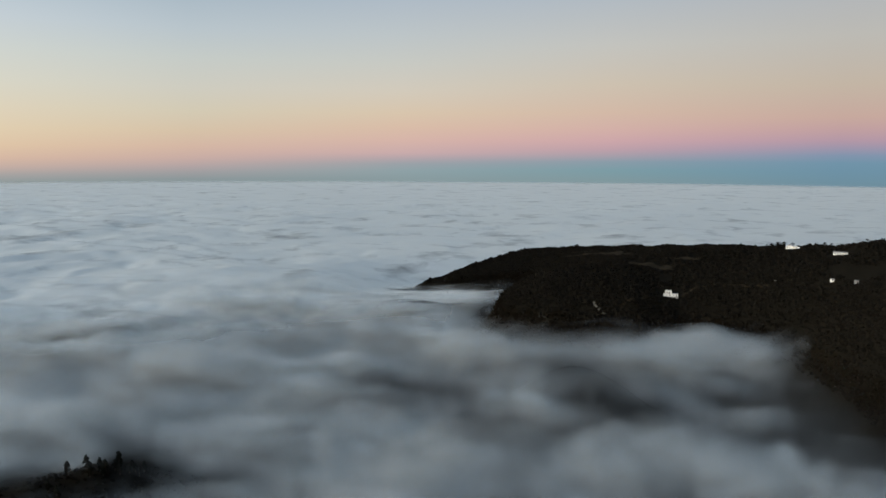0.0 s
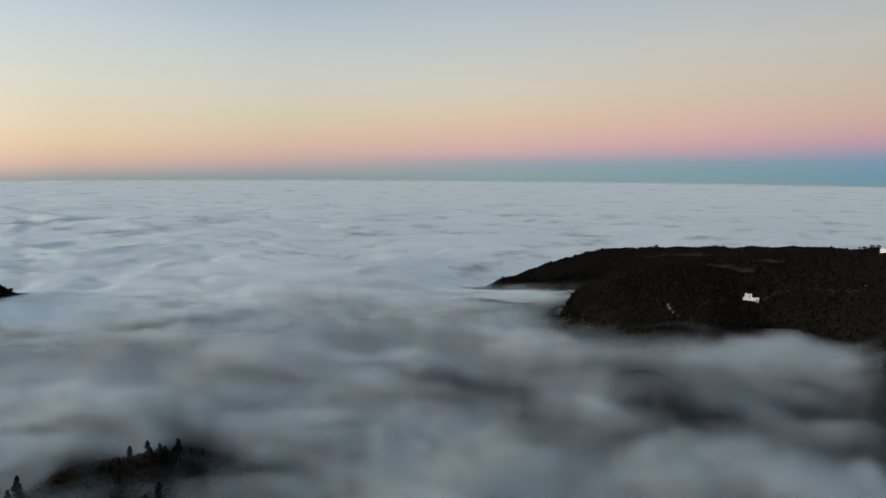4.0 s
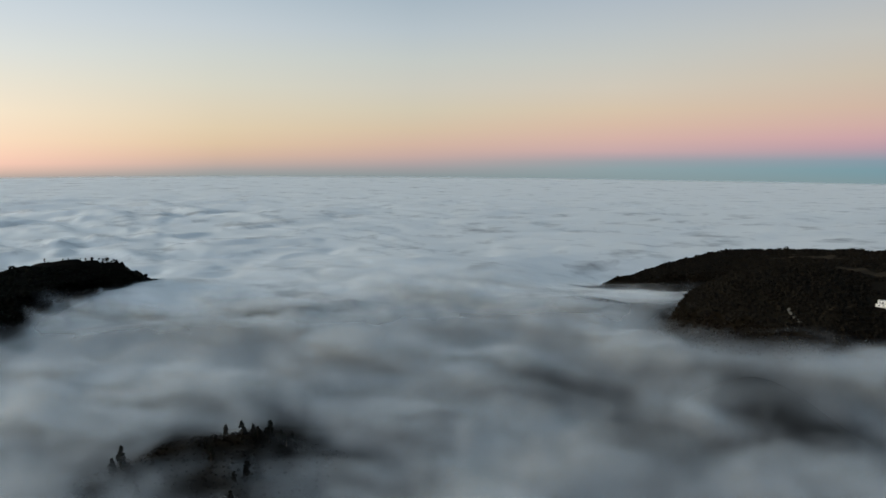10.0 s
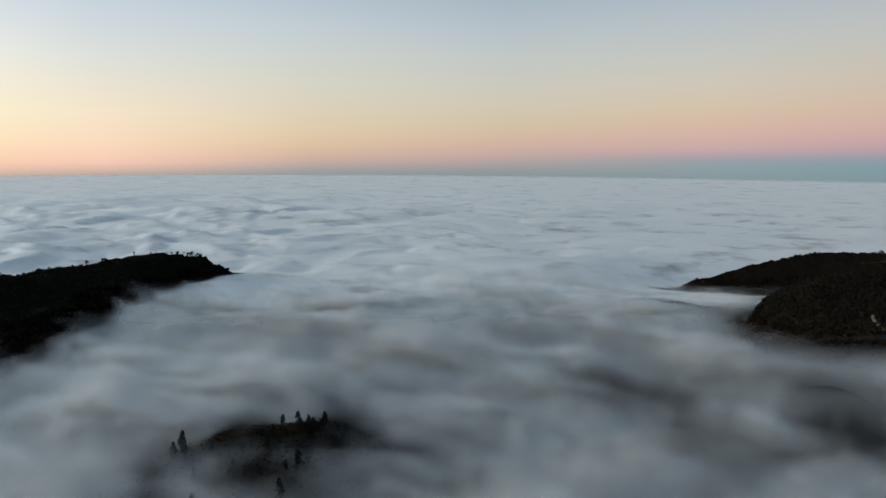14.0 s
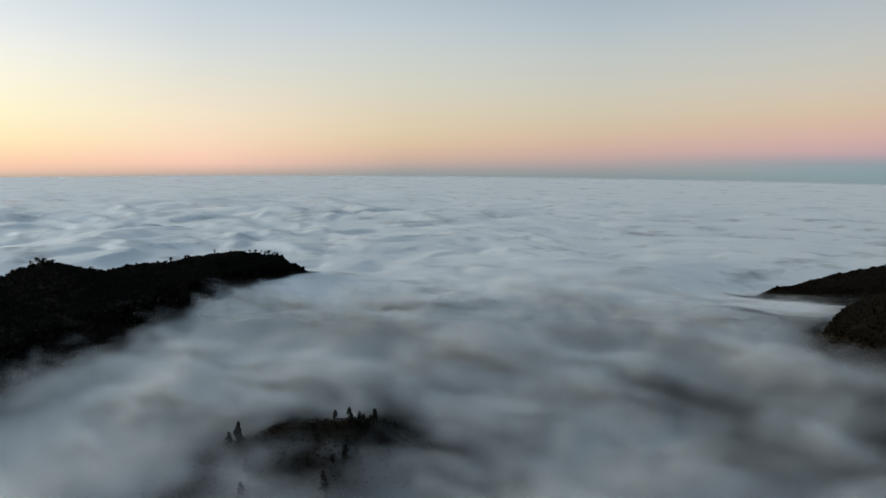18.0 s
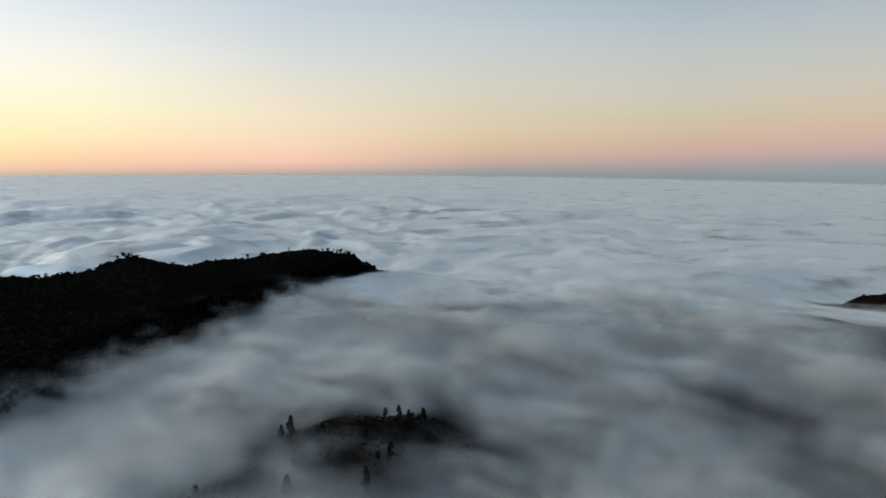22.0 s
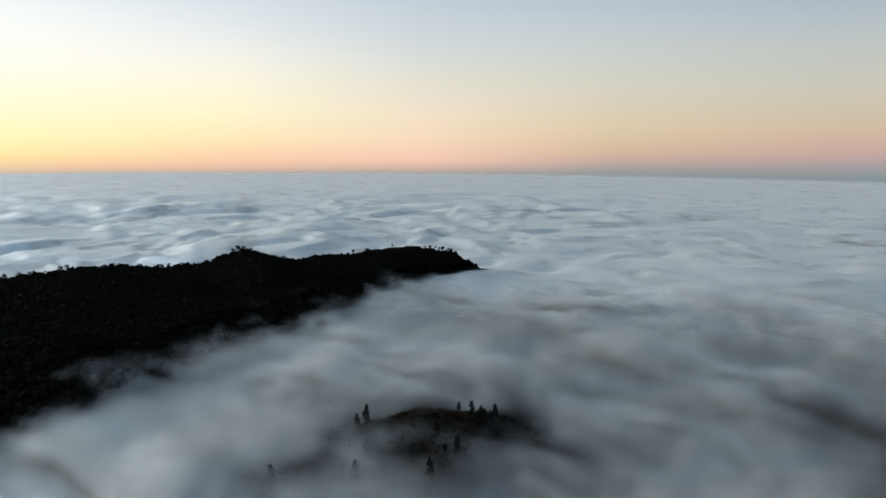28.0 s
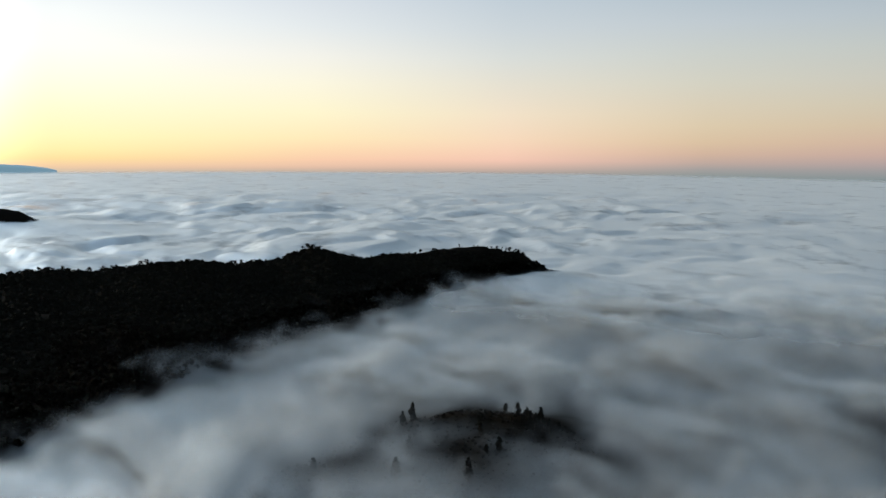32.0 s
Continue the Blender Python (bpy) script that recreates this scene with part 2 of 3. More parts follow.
def inside(x, y, ring):
    hit = np.zeros(np.shape(x), bool)
    for (ax, ay, *_), (bx, by, *_) in zip(ring, ring[1:] + ring[:1]):
        if ay != by:
            hit ^= ((ay > y) != (by > y)) & (x < (bx - ax) * (y - ay) / (by - ay) + ax)
    return hit


def massif(x, y, crest, foot, share, rise, slope):
    """A hill between its crest line and its foot line, which falls away steeply beyond both."""
    dc, zc = along(x, y, crest)
    df, zf = along(x, y, foot)
    k = share * (1 - np.exp(-df / rise)) + (1 - share) * df / (df + dc + 1e-6)
    within = zf + (zc - zf) * k
    d = np.minimum(dc, df)
    beyond = np.where(dc < df, zc, zf) - slope * d - 0.004 * d * d
    return np.where(inside(x, y, crest + foot[::-1]), within, np.maximum(beyond, -90))


EAST_CREST = [(-20, 980, -8), (35, 1029, 7), (92, 1076, 17), (130, 1092, 20), (188, 1072, 25), (250, 968, 39), (293, 851, 53),
              (324, 732, 68), (347, 676, 76), (370, 641, 84), (440, 520, 96), (520, 380, 110), (620, 240, 120)]
EAST_FOOT = [(-19, 966, -9), (25, 943, -3), (62, 872, 0), (73, 810, 0), (44, 768, 0), (36, 733, 0), (52, 672, 3), (88, 645, 5), (127, 632, 6),
             (164, 626, 7), (205, 634, 8), (242, 614, 8), (270, 575, 7), (271, 503, 5), (262, 418, 2), (300, 320, 0), (420, 180, 0)]
WEST_CREST = [(-800, -60, 40), (-760, 60, 34), (-730, 130, 30), (-704, 190, 28), (-692, 224, 30), (-682, 261, 26), (-663, 315, 32), (-647, 356, 33),
              (-650, 393, 26), (-643, 442, 28), (-630, 484, 40), (-632, 523, 29), (-643, 557, 19), (-624, 581, 25), (-598, 611, 27),
              (-568, 647, 36), (-535, 690, 35), (-534, 725, 26), (-540, 752, 12)]
WEST_FOOT = [(-280, -60, 0), (-293, 118, 0), (-308, 147, 0), (-324, 170, 1), (-346, 203, 2), (-356, 231, 3), (-370, 268, 3), (-386, 310, 3), (-404, 358, 3),
             (-428, 405, 3), (-452, 470, 3), (-498, 566, 3), (-520, 640, 5), (-516, 690, 7), (-524, 752, 6)]
KNOLL = [(-175, 150, -11), (-185, 215, -8), (-192, 262, -5.5), (-203, 303, -1.5), (-186, 336, 2.5), (-164, 350, 3), (-140, 352, -3)]
KNOLL_FLANK = [(-190, 305, -3), (-160, 322, -1), (-138, 300, -6)]
HEADLAND = [(-1500, 180, 48), (-1430, 250, 45), (-1396, 300, 43), (-1388, 328, 38)]
# where the cloud is torn or thin: x, y, half widths, turn, how much of it is gone
GAPS = [(-8, 512, 92, 32, -18, 1.15), (106, 462, 80, 32, -22, 1.12), (97, 546, 52, 27, -12, 0.66), (256, 432, 66, 125, 8, 1.25), (190, 486, 75, 32, -20, 0.95),
        (10, 766, 62, 11, 0, 0.9), (40, 712, 34, 15, 0, 0.9), (-45, 955, 80, 55, 0, 0.5), (-96, 350, 50, 32, -25, 0.62), (-168, 404, 85, 24, -18, 0.44),
        (-46, 456, 60, 36, -25, 0.52), (-70, 420, 150, 70, -20, 0.36), (95, 465, 200, 110, -20, 0.70), (-162, 336, 34, 17, -12, 0.9), (-152, 303, 36, 32, -35, 0.78), (195, 400, 100, 70, -20, 0.9),
        (60, 360, 120, 60, -15, 0.42)]


def smax(a, b, k=6.0):
    h = np.clip(0.5 + 0.5 * (a - b) / k, 0, 1)
    return b + (a - b) * h + k * h * (1 - h)


def flow(x, y):
    """Along and across the drift of the cloud."""
    c, s = math.cos(radians(23)), math.sin(radians(23))
    return x * c - y * s, x * s + y * c


def mottle(x, y, shift=0.0):
    """Thick (1) and thin (0) patches of the cloud, drawn out a little along its drift."""
    u, v = flow(x, y)
    w = 45 * fbm(x / 210 + 20, y / 210, 3)
    return smooth(-0.75, 0.55, fbm((u + w) / 190 + 4 + shift, (v + w) / 105 + 2, 5, 0.56) + 0.25 * fbm(u / 620, v / 330 + 7, 2))


def cloud_top(x, y):
    """Height of the cloud's upper surface."""
    u, v = flow(x, y)
    wx, wy = 45 * fbm(x / 260, y / 260, 3), 45 * fbm(x / 260 + 50, y / 260, 3)
    r = np.hypot(x - 60, y - 25)
    far = smooth(650, 1250, r)
    side = smooth(5, 50, np.degrees(np.arctan2(60 - x, y - 25)))
    z = (1 - far) * (5.0 * fbm((u + wx) / 330, (v + wy) / 200, 3, 0.45) + 4.0 * billow((u + wx) / 210 + 3, (v + wy) / 130, 4, 0.52) + 0.5 * fbm(x / 34, y / 34, 2))
    z = z + far * (4.0 + 6.5 * side) * billow((u + 1.5 * wx) / 430 + 9, (v + 1.5 * wy) / 250, 4, 0.52)
    z = z + far * (3 + 5 * side) * fbm(u / 900, v / 600, 2) + far * (0.8 + 1.2 * side) * fbm((x + wx) / 85, (y + wy) / 85, 3, 0.55)
    z = z * (1 - 0.85 * smooth(1700, 3300, r)) + 1.3 * smooth(1500, 2500, r) * fbm((u + wx) / 260, (v + wy) / 150, 4, 0.6)
    z = z * (1 - 0.9 * bump(x, y, -175, 290, 75, 110))
    bank, _ = along(x, y, WEST_FOOT)
    z = z * (1 - 0.6 * np.exp(-(bank / 70) ** 2)) + 2.2 * np.exp(-(bank / 45) ** 2)
    z = z + 9 * bump(x, y, 214, 604, 30, 18, -20)
    shore, _ = along(x, y, EAST_FOOT)
    z = z * (1 - 0.6 * np.exp(-(shore / 50) ** 2)) + 2.0 * np.exp(-(shore / 32) ** 2)
    z = z - 20 * bump(x, y, -10, 1010, 110, 110) + 8 * bump(x, y, 190, 600, 110, 30, -10) - 6 * bump(x, y, -700, 480, 150, 220)
    z = z - 3.5 * bump(x, y, 225, 440, 80, 40, -20) - 3 * bump(x, y, -98, 365, 60, 40, -25) + 5 * bump(x, y, 18, 490, 50, 22, -18) + 2 * bump(x, y, 40, 840, 60, 26, 5)
    z = z + 4 * bump(x, y, -492, 700, 40, 60) + 2 * bump(x, y, -216, 286, 22, 30) - 1.6 * bump(x, y, -166, 324, 40, 34) - 3 * bump(x, y, -325, 150, 60, 90) + 1.0 * bump(x, y, -215, 240, 40, 62)
    z = z * (1 - 0.85 * bump(x, y, -1400, 330, 170, 170)) * (1 - 0.7 * bump(x, y, -1235, 372, 90, 90)) + 22 * bump(x, y, -1410, 330, 190, 190) 
    return z


MOUND = (98, 547)
MOUND_TOP = float(cloud_top(np.array([MOUND[0]]), np.array([MOUND[1]]))[0]) - 4.5


def land(x, y, rough=True):
    """Height of the ground."""
    x, y = np.asarray(x, float), np.asarray(y, float)
    r = np.hypot(x - 60, y - 25)
    trough, _ = along(x, y, [(-250, 60, 0), (-300, 200, 0), (-370, 400, 0), (-440, 560, 0)])
    u, v = flow(x, y)
    z = -36 - 34 * smooth(600, 1050, r) - 16 * np.exp(-(trough / 60) ** 2) + 5 * fbm(u / 190 + 3, v / 95, 3, 0.5)
    roof = cloud_top(x, y)
    z = smax(z, -45 + (MOUND_TOP + 45) * bump(x, y, *MOUND, 56, 26, -12))
    z = smax(z, massif(x, y, EAST_CREST, EAST_FOOT, 0.72, 36.0, 0.55))
    z = smax(z, massif(x, y, WEST_CREST, WEST_FOOT, 0.45, 55.0, 0.6))
    z = smax(z, ridge(x, y, KNOLL, 0.36, 10.0), 3.0)
    z = smax(z, ridge(x, y, KNOLL_FLANK, 0.30, 10.0), 3.0)
    z = smax(z, ridge(x, y, HEADLAND, 0.9)) - 220 * smooth(2500, 4000, r)
    if rough:
        up = smooth(-4, 3, z - roof)
        z = z + up * (2.2 * fbm(x / 60, y / 60, 4) + 0.9 * fbm(x / 11, y / 11, 3))
    return z


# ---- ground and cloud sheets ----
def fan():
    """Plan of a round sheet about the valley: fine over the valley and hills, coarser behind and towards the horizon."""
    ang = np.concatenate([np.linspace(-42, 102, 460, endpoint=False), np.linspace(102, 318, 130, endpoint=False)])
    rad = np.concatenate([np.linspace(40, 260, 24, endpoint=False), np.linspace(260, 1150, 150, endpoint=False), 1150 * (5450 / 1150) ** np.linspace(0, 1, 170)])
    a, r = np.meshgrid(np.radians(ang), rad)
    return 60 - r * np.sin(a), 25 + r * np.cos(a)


def sheet(name, x, y, z, mat, density=None, reach=None):
    if reach is not None:
        x, y, z, density = x[:reach], y[:reach], z[:reach], density[:reach]
    rows, cols = x.shape
    verts = np.stack([x, y, z], -1).reshape(-1, 3)
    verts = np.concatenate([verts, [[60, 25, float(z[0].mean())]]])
    i, j = np.meshgrid(np.arange(rows - 1), np.arange(cols), indexing="ij")
    jn = (j + 1) % cols
    quads = np.stack([i * cols + j, (i + 1) * cols + j, (i + 1) * cols + jn, i * cols + jn], -1).reshape(-1, 4)[:, ::-1]
    hub = rows * cols
    jj = np.arange(cols)
    tris = np.stack([np.full(cols, hub), jj, (jj + 1) % cols], -1)[:, ::-1]
    me = bpy.data.meshes.new(name)
    me.vertices.add(len(verts))
    me.vertices.foreach_set("co", verts.ravel())
    me.loops.add(quads.size + tris.size)
    me.loops.foreach_set("vertex_index", np.concatenate([quads.ravel(), tris.ravel()]).astype(np.int32))
    me.polygons.add(len(quads) + len(tris))
    starts = np.concatenate([np.arange(len(quads)) * 4, len(quads) * 4 + np.arange(len(tris)) * 3])
    me.polygons.foreach_set("loop_start", starts.astype(np.int32))
    me.polygons.foreach_set("use_smooth", np.ones(len(quads) + len(tris), bool))
    me.update(calc_edges=True)
    me.materials.append(mat)
    if density is not None:
        at = me.attributes.new("cover", "FLOAT", "POINT")
        at.data.foreach_set("value", np.append(density.ravel(), 1.0).astype(np.float32))
    return new(name, me)


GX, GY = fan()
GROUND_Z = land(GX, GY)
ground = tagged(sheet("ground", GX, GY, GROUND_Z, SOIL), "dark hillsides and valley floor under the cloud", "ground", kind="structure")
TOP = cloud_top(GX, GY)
FAR = np.hypot(GX - 60, GY - 25)
NEAR_ROWS = int((FAR[:, 0] < 1010).sum())


WARP = 30 * fbm(GX / 120, GY / 120, 2)
RAGGED = 11.0 * fbm((GX + WARP) / 52, (GY - WARP) / 52, 4, 0.56) + 1.8 * fbm(GX / 11, GY / 11, 2)
SHORE, _ = along(GX, GY, EAST_FOOT)
RAGGED = RAGGED * (1 - 0.5 * np.exp(-(SHORE / 55) ** 2)) * (1 - 0.2 * bump(GX, GY, -168, 325, 55, 45)) * (1 - 0.6 * bump(GX, GY, -535, 710, 60, 75)) - 7 * bump(GX, GY, -548, 715, 40, 70)
DEPTH = 21 - 5 * smooth(550, 800, FAR) - 8 * bump(GX, GY, -350, 300, 130, 260, 20)
GONE = np.zeros(GX.shape)
for gx, gy, rx, ry, turn, share in GAPS:
    GONE = np.maximum(GONE, share * bump(GX, GY, gx, gy, rx, ry, turn))
TEAR = 0.36 * fbm((GX + WARP) / 75, (GY - WARP) / 50, 5, 0.58) * smooth(0.05, 0.4, GONE)
OPEN = smooth(0.05, 1.0, GONE + TEAR)
CLEAR = smooth(0.06, 0.80, GONE + TEAR)
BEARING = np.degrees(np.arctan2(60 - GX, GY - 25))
# far rim cut shorter on the right and faded out, in place of haze
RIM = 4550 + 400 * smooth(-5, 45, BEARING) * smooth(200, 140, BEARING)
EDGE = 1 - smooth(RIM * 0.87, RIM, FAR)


def thickness(lift):
    """Opacity of the cloud from its depth above the ground, torn into fingers where it thins against a slope."""
    deep = TOP + lift - GROUND_Z
    torn = deep + RAGGED * np.exp(-np.clip(deep, 0, 60) / 16) - 0.5
    return (1 - np.exp(-np.clip(torn, 0, None) / DEPTH)) * smooth(-26, -6, deep)


def drape(lift):
    """The mist rides up over the foot of the slopes."""
    return smax(TOP + lift, np.minimum(GROUND_Z + 1.6 + 0.45 * lift, TOP + lift + 9), 4.0) - 0.4


BANK = np.minimum(1.0, 1.25 * bump(GX, GY, -330, 290, 150, 290, 20))
DENSE = smooth(600, 860, FAR)
NEAR = 1 - smooth(680, 1000, FAR)
THICK = np.maximum(mottle(GX, GY), BANK)
crust = thickness(0.0) * (1 - 0.95 * OPEN) * (0.24 * (0.35 + 0.65 * THICK) * (1 - DENSE) + DENSE)
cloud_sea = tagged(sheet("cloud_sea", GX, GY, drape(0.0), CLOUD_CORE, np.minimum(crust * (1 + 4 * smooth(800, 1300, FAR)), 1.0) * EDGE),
                   "soft grey-white sea of cloud filling the valley to the horizon", "cloud", kind="stuff")
# the cloud's upper metres are many thin layers, so that its edges stay soft
for k, lift in enumerate((-10.5, -9.0, -7.5, -6.0, -4.6, -3.3, -2.1, -1.0, 0.9, 1.8, 2.8, 3.9, 5.1, 6.4, 7.8)):
    inner = lift < 0
    layer = drape(lift) + min(0.7, 0.25 * abs(lift)) * fbm(GX / 60 + lift, GY / 60, 3)
    patches = 0.42 + 0.58 * THICK if inner else smooth(0.05 * k - 0.40, 0.92, mottle(GX, GY, 0.03 * k))
    cover = thickness(lift + 2.0 if inner else lift - 2.0) * patches * NEAR * (1 - (0.95 * OPEN if inner else 0.97 * CLEAR))
    tagged(sheet("cloud_layer" if inner else "cloud_veil", GX[::2, ::2], GY[::2, ::2], layer[::2, ::2], CLOUD_BODY if inner else CLOUD_WISP, cover[::2, ::2], NEAR_ROWS // 2),
           "dense layer of mist within the cloud sea" if inner else "thin drifting veil of mist over the cloud sea", "mist", "layers of mist", "stuff")


# ---- small helpers for things ----
def part(name, bm, mat, parent=None, label=""):
    me = bpy.data.meshes.new(name)
    bm.to_mesh(me)
    bm.free()
    me.materials.append(mat)
    ob = new(name, me)
    if parent is not None:
        ob.parent = parent
    if label:
        ob["label"] = label
    return ob


def box(bm, x0, x1, y0, y1, z0, z1):
    m = Matrix.LocRotScale(((x0 + x1) / 2, (y0 + y1) / 2, (z0 + z1) / 2), None, (x1 - x0, y1 - y0, z1 - z0))
    return bmesh.ops.create_cube(bm, size=1.0, matrix=m)["verts"]


def ground_at(x, y):
    return float(land(np.array([x]), np.array([y]))[0])


# ---- trees ----
def tube(bm, a, b, ra, rb, sides=6):
    a, b = Vector(a), Vector(b)
    turn = (b - a).to_track_quat("Z", "Y").to_matrix()
    rings = []
    for p, r in ((a, ra), (b, rb)):
        rings.append([bm.verts.new(p + turn @ Vector((r * math.cos(2 * math.pi * i / sides), r * math.sin(2 * math.pi * i / sides), 0))) for i in range(sides)])
    for i in range(sides):
        bm.faces.new((rings[0][i], rings[0][(i + 1) % sides], rings[1][(i + 1) % sides], rings[1][i]))
    bm.faces.new(rings[1])


def leaves(bm, rng, centre, radius, count, size, flat=1.0):
    """A clump of small leaf sprays round a centre."""
    for _ in range(count):
        d = Vector((rng.gauss(0, 1), rng.gauss(0, 1), rng.gauss(0, 1) * flat))
        p = Vector(centre) + d.normalized() * radius * rng.random() ** 0.4
        u = Vector((rng.gauss(0, 1), rng.gauss(0, 1), rng.gauss(0, 1))).normalized()
        w = u.orthogonal().normalized()
        s = size * rng.uniform(0.6, 1.3)
        bm.faces.new([bm.verts.new(p + u * s), bm.verts.new(p - u * s * 0.5 + w * s * 0.7), bm.verts.new(p - u * s * 0.5 - w * s * 0.7)])


def pine(seed, tall, wide, label):
    """A narrow upright pine with an uneven column of foliage."""
    rng = random.Random(seed)
    tree = tagged(new("pine_tree"), label, "tree", "pines on the misty knoll")
    trunk, crown = bmesh.new(), bmesh.new()
    lean = Vector((rng.uniform(-0.2, 0.2), rng.uniform(-0.2, 0.2), 0))
    tube(trunk, (0, 0, -0.6), lean * 0.5 + Vector((0, 0, tall * 0.5)), 0.20, 0.13)
    tube(trunk, lean * 0.5 + Vector((0, 0, tall * 0.5)), lean + Vector((0, 0, tall * 0.95)), 0.13, 0.03)
    steps = 11
    for i in range(steps):
        k = i / (steps - 1)
        z = tall * (0.22 + 0.76 * k)
        reach = wide * (0.75 + 0.35 * math.sin(k * 2.6 + 0.4)) * (1 - 0.55 * k ** 3) * rng.uniform(0.7, 1.15)
        for j in range(3):
            a = rng.uniform(0, 6.28)
            tip = lean * k + Vector((math.cos(a) * reach * 0.7, math.sin(a) * reach * 0.7, z + rng.uniform(-0.2, 0.3)))
            if j < 2:
                tube(trunk, lean * k + Vector((0, 0, z - 0.3)), tip, 0.05, 0.015, 4)
            leaves(crown, rng, tip, reach * 0.6, 15, 0.40, 0.8)
    part("trunk", trunk, BARK, tree, "bare grey-brown trunk with short limbs")
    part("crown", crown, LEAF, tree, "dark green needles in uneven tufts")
    return tree


def broadleaf(seed, tall, wide, label, group):
    """A low rounded evergreen with several limbs and a gappy crown."""
    rng = random.Random(seed)
    tree = tagged(new("evergreen_tree"), label, "tree", group)
    trunk, crown = bmesh.new(), bmesh.new()
    fork = Vector((rng.uniform(-0.2, 0.2), rng.uniform(-0.2, 0.2), tall * 0.32))
    tube(trunk, (0, 0, -0.8), fork, 0.22, 0.15)
    for i in range(6):
        a = i * 1.05 + rng.uniform(-0.4, 0.4)
        reach = wide * rng.uniform(0.45, 0.95)
        tip = Vector((math.cos(a) * reach, math.sin(a) * reach, tall * rng.uniform(0.55, 0.9)))
        tube(trunk, fork, tip, 0.10, 0.03, 5)
        leaves(crown, rng, tip, wide * rng.uniform(0.4, 0.6), 24, 0.34, 0.75)
    leaves(crown, rng, (fork.x, fork.y, tall * 0.82), wide * 0.6, 40, 0.36, 0.7)
    leaves(crown, rng, (fork.x, fork.y, tall * 0.45), wide * 0.8, 30, 0.36, 0.6)
    leaves(crown, rng, (fork.x, fork.y, tall * 0.22), wide * 0.75, 26, 0.36, 0.5)
    part("trunk", trunk, BARK, tree)
    part("crown", crown, LEAF, tree)
    return tree


def stand(tree, x, y, turn, size, sink=0.15, upright=1.0):
    """Matrix that stands a tree on the ground."""
    return Matrix.Translation((x, y, ground_at(x, y) - sink)) @ Euler((0, 0, turn)).to_matrix().to_4x4() @ Matrix.Diagonal((size, size, size * upright, 1))


# pines on the knoll: x, y, height in metres
KNOLL_PINES = [(-206, 300, 7.8), (-207, 308, 8.4), (-184, 288, 7.0), (-168, 268, 9.0), (-192, 236, 6.6), (-180, 354, 5.0), (-171, 355, 5.6),
               (-166, 357, 5.4), (-163, 357, 4.8), (-157, 359, 6.2), (-151, 359, 5.0), (-146, 362, 5.2), (-147, 318, 6.2), (-179, 334, 4.6),
               (-171, 326, 6.0), (-138, 289, 8.4), (-150, 312, 5.2), (-168, 352, 4.4), (-161, 353, 5.2), (-155, 354, 4.6), (-153, 350, 5.0),
               (-160, 348, 4.2), (-148, 356, 4.4), (-165, 345, 4.0), (-141, 358, 4.6), (-158, 356, 5.2), (-164, 354, 5.0), (-150, 354, 4.8), (-145, 353, 4.4)]
pine_kinds = [pine(11, 7.0, 1.15, "tall dark pine standing out of the mist"), pine(12, 7.0, 1.35, "dark pine on the misty knoll"),
              pine(13, 7.0, 1.55, "bushy dark pine in a clump on the knoll")]
for i, (x, y, tall) in enumerate(KNOLL_PINES):
    kind = pine_kinds[0 if tall > 7.4 else (1 if tall > 5.5 else 2)]
    m = stand(kind, x, y, i * 2.4, tall / (6.4 if i in (0, 1, 2, 3, 4) else 5.8))
    if i in (0, 2, 5):
        kind.matrix_basis = m
    else:
        copy_thing(kind, m)


# evergreens along the crests
def crest_points(line, spacing, spread, rng):
    for (ax, ay, _), (bx, by, _) in zip(line, line[1:]):
        n = max(1, int(math.hypot(bx - ax, by - ay) / spacing))
        for i in range(n):
            k = (i + rng.random()) / n
            yield ax + k * (bx - ax) + rng.uniform(-spread, spread), ay + k * (by - ay) + rng.uniform(-spread, spread)


rng = random.Random(5)
WEST_LABEL = "small dark evergreen on the wooded crest"
EAST_LABEL = "low dark evergreen on the open hilltop"
west_kinds = [broadleaf(20 + i, 4.0, 1.9, WEST_LABEL, "evergreens along the wooded crest") for i in range(4)]
east_kinds = [broadleaf(30 + i, 3.4, 2.0, EAST_LABEL, "evergreens on the open hilltop") for i in range(3)]
for kinds, line, spacing, spread, low, high in ((west_kinds, WEST_CREST[1:-1], 3.8, 6, 0.5, 1.0), (east_kinds, EAST_CREST[4:11], 7.0, 6, 0.35, 0.8)):
    spots = list(crest_points(line, spacing, spread, rng))
    for i, (x, y) in enumerate(spots):
        size = rng.uniform(low, high) * (0.75 + 0.5 * (math.sin(x * 0.05 + y * 0.04) > 0.2))
        m = stand(None, x, y, rng.uniform(0, 6.28), size, 0.2, rng.uniform(0.8, 1.2))
        if i < len(kinds):
            kinds[i].matrix_basis = m
        else:
            copy_thing(kinds[i % len(kinds)], m)
# the tallest of them on the summit, and the lone ones that stand clear
for x, y, size in ((-631, 481, 1.35), (-629, 487, 1.25), (-633, 476, 1.1), (-643, 556, 1.0), (-642, 559, 0.9), (-648, 395, 1.0), (-664, 314, 1.3), (-666, 309, 1.2),
                   (-668, 318, 1.0), (-646, 358, 1.25), (-648, 352, 1.2)):
    copy_thing(west_kinds[int(x + y) % 4], stand(None, x, y, x, size))
for x, y, size in ((188, 1072, 1.5), (185, 1071, 1.2), (178, 1076, 0.9), (321, 733, 1.7), (325, 729, 1.6), (317, 738, 1.2), (330, 722, 1.1)):
    copy_thing(east_kinds[int(x + y) % 3], stand(None, x, y, x, size))


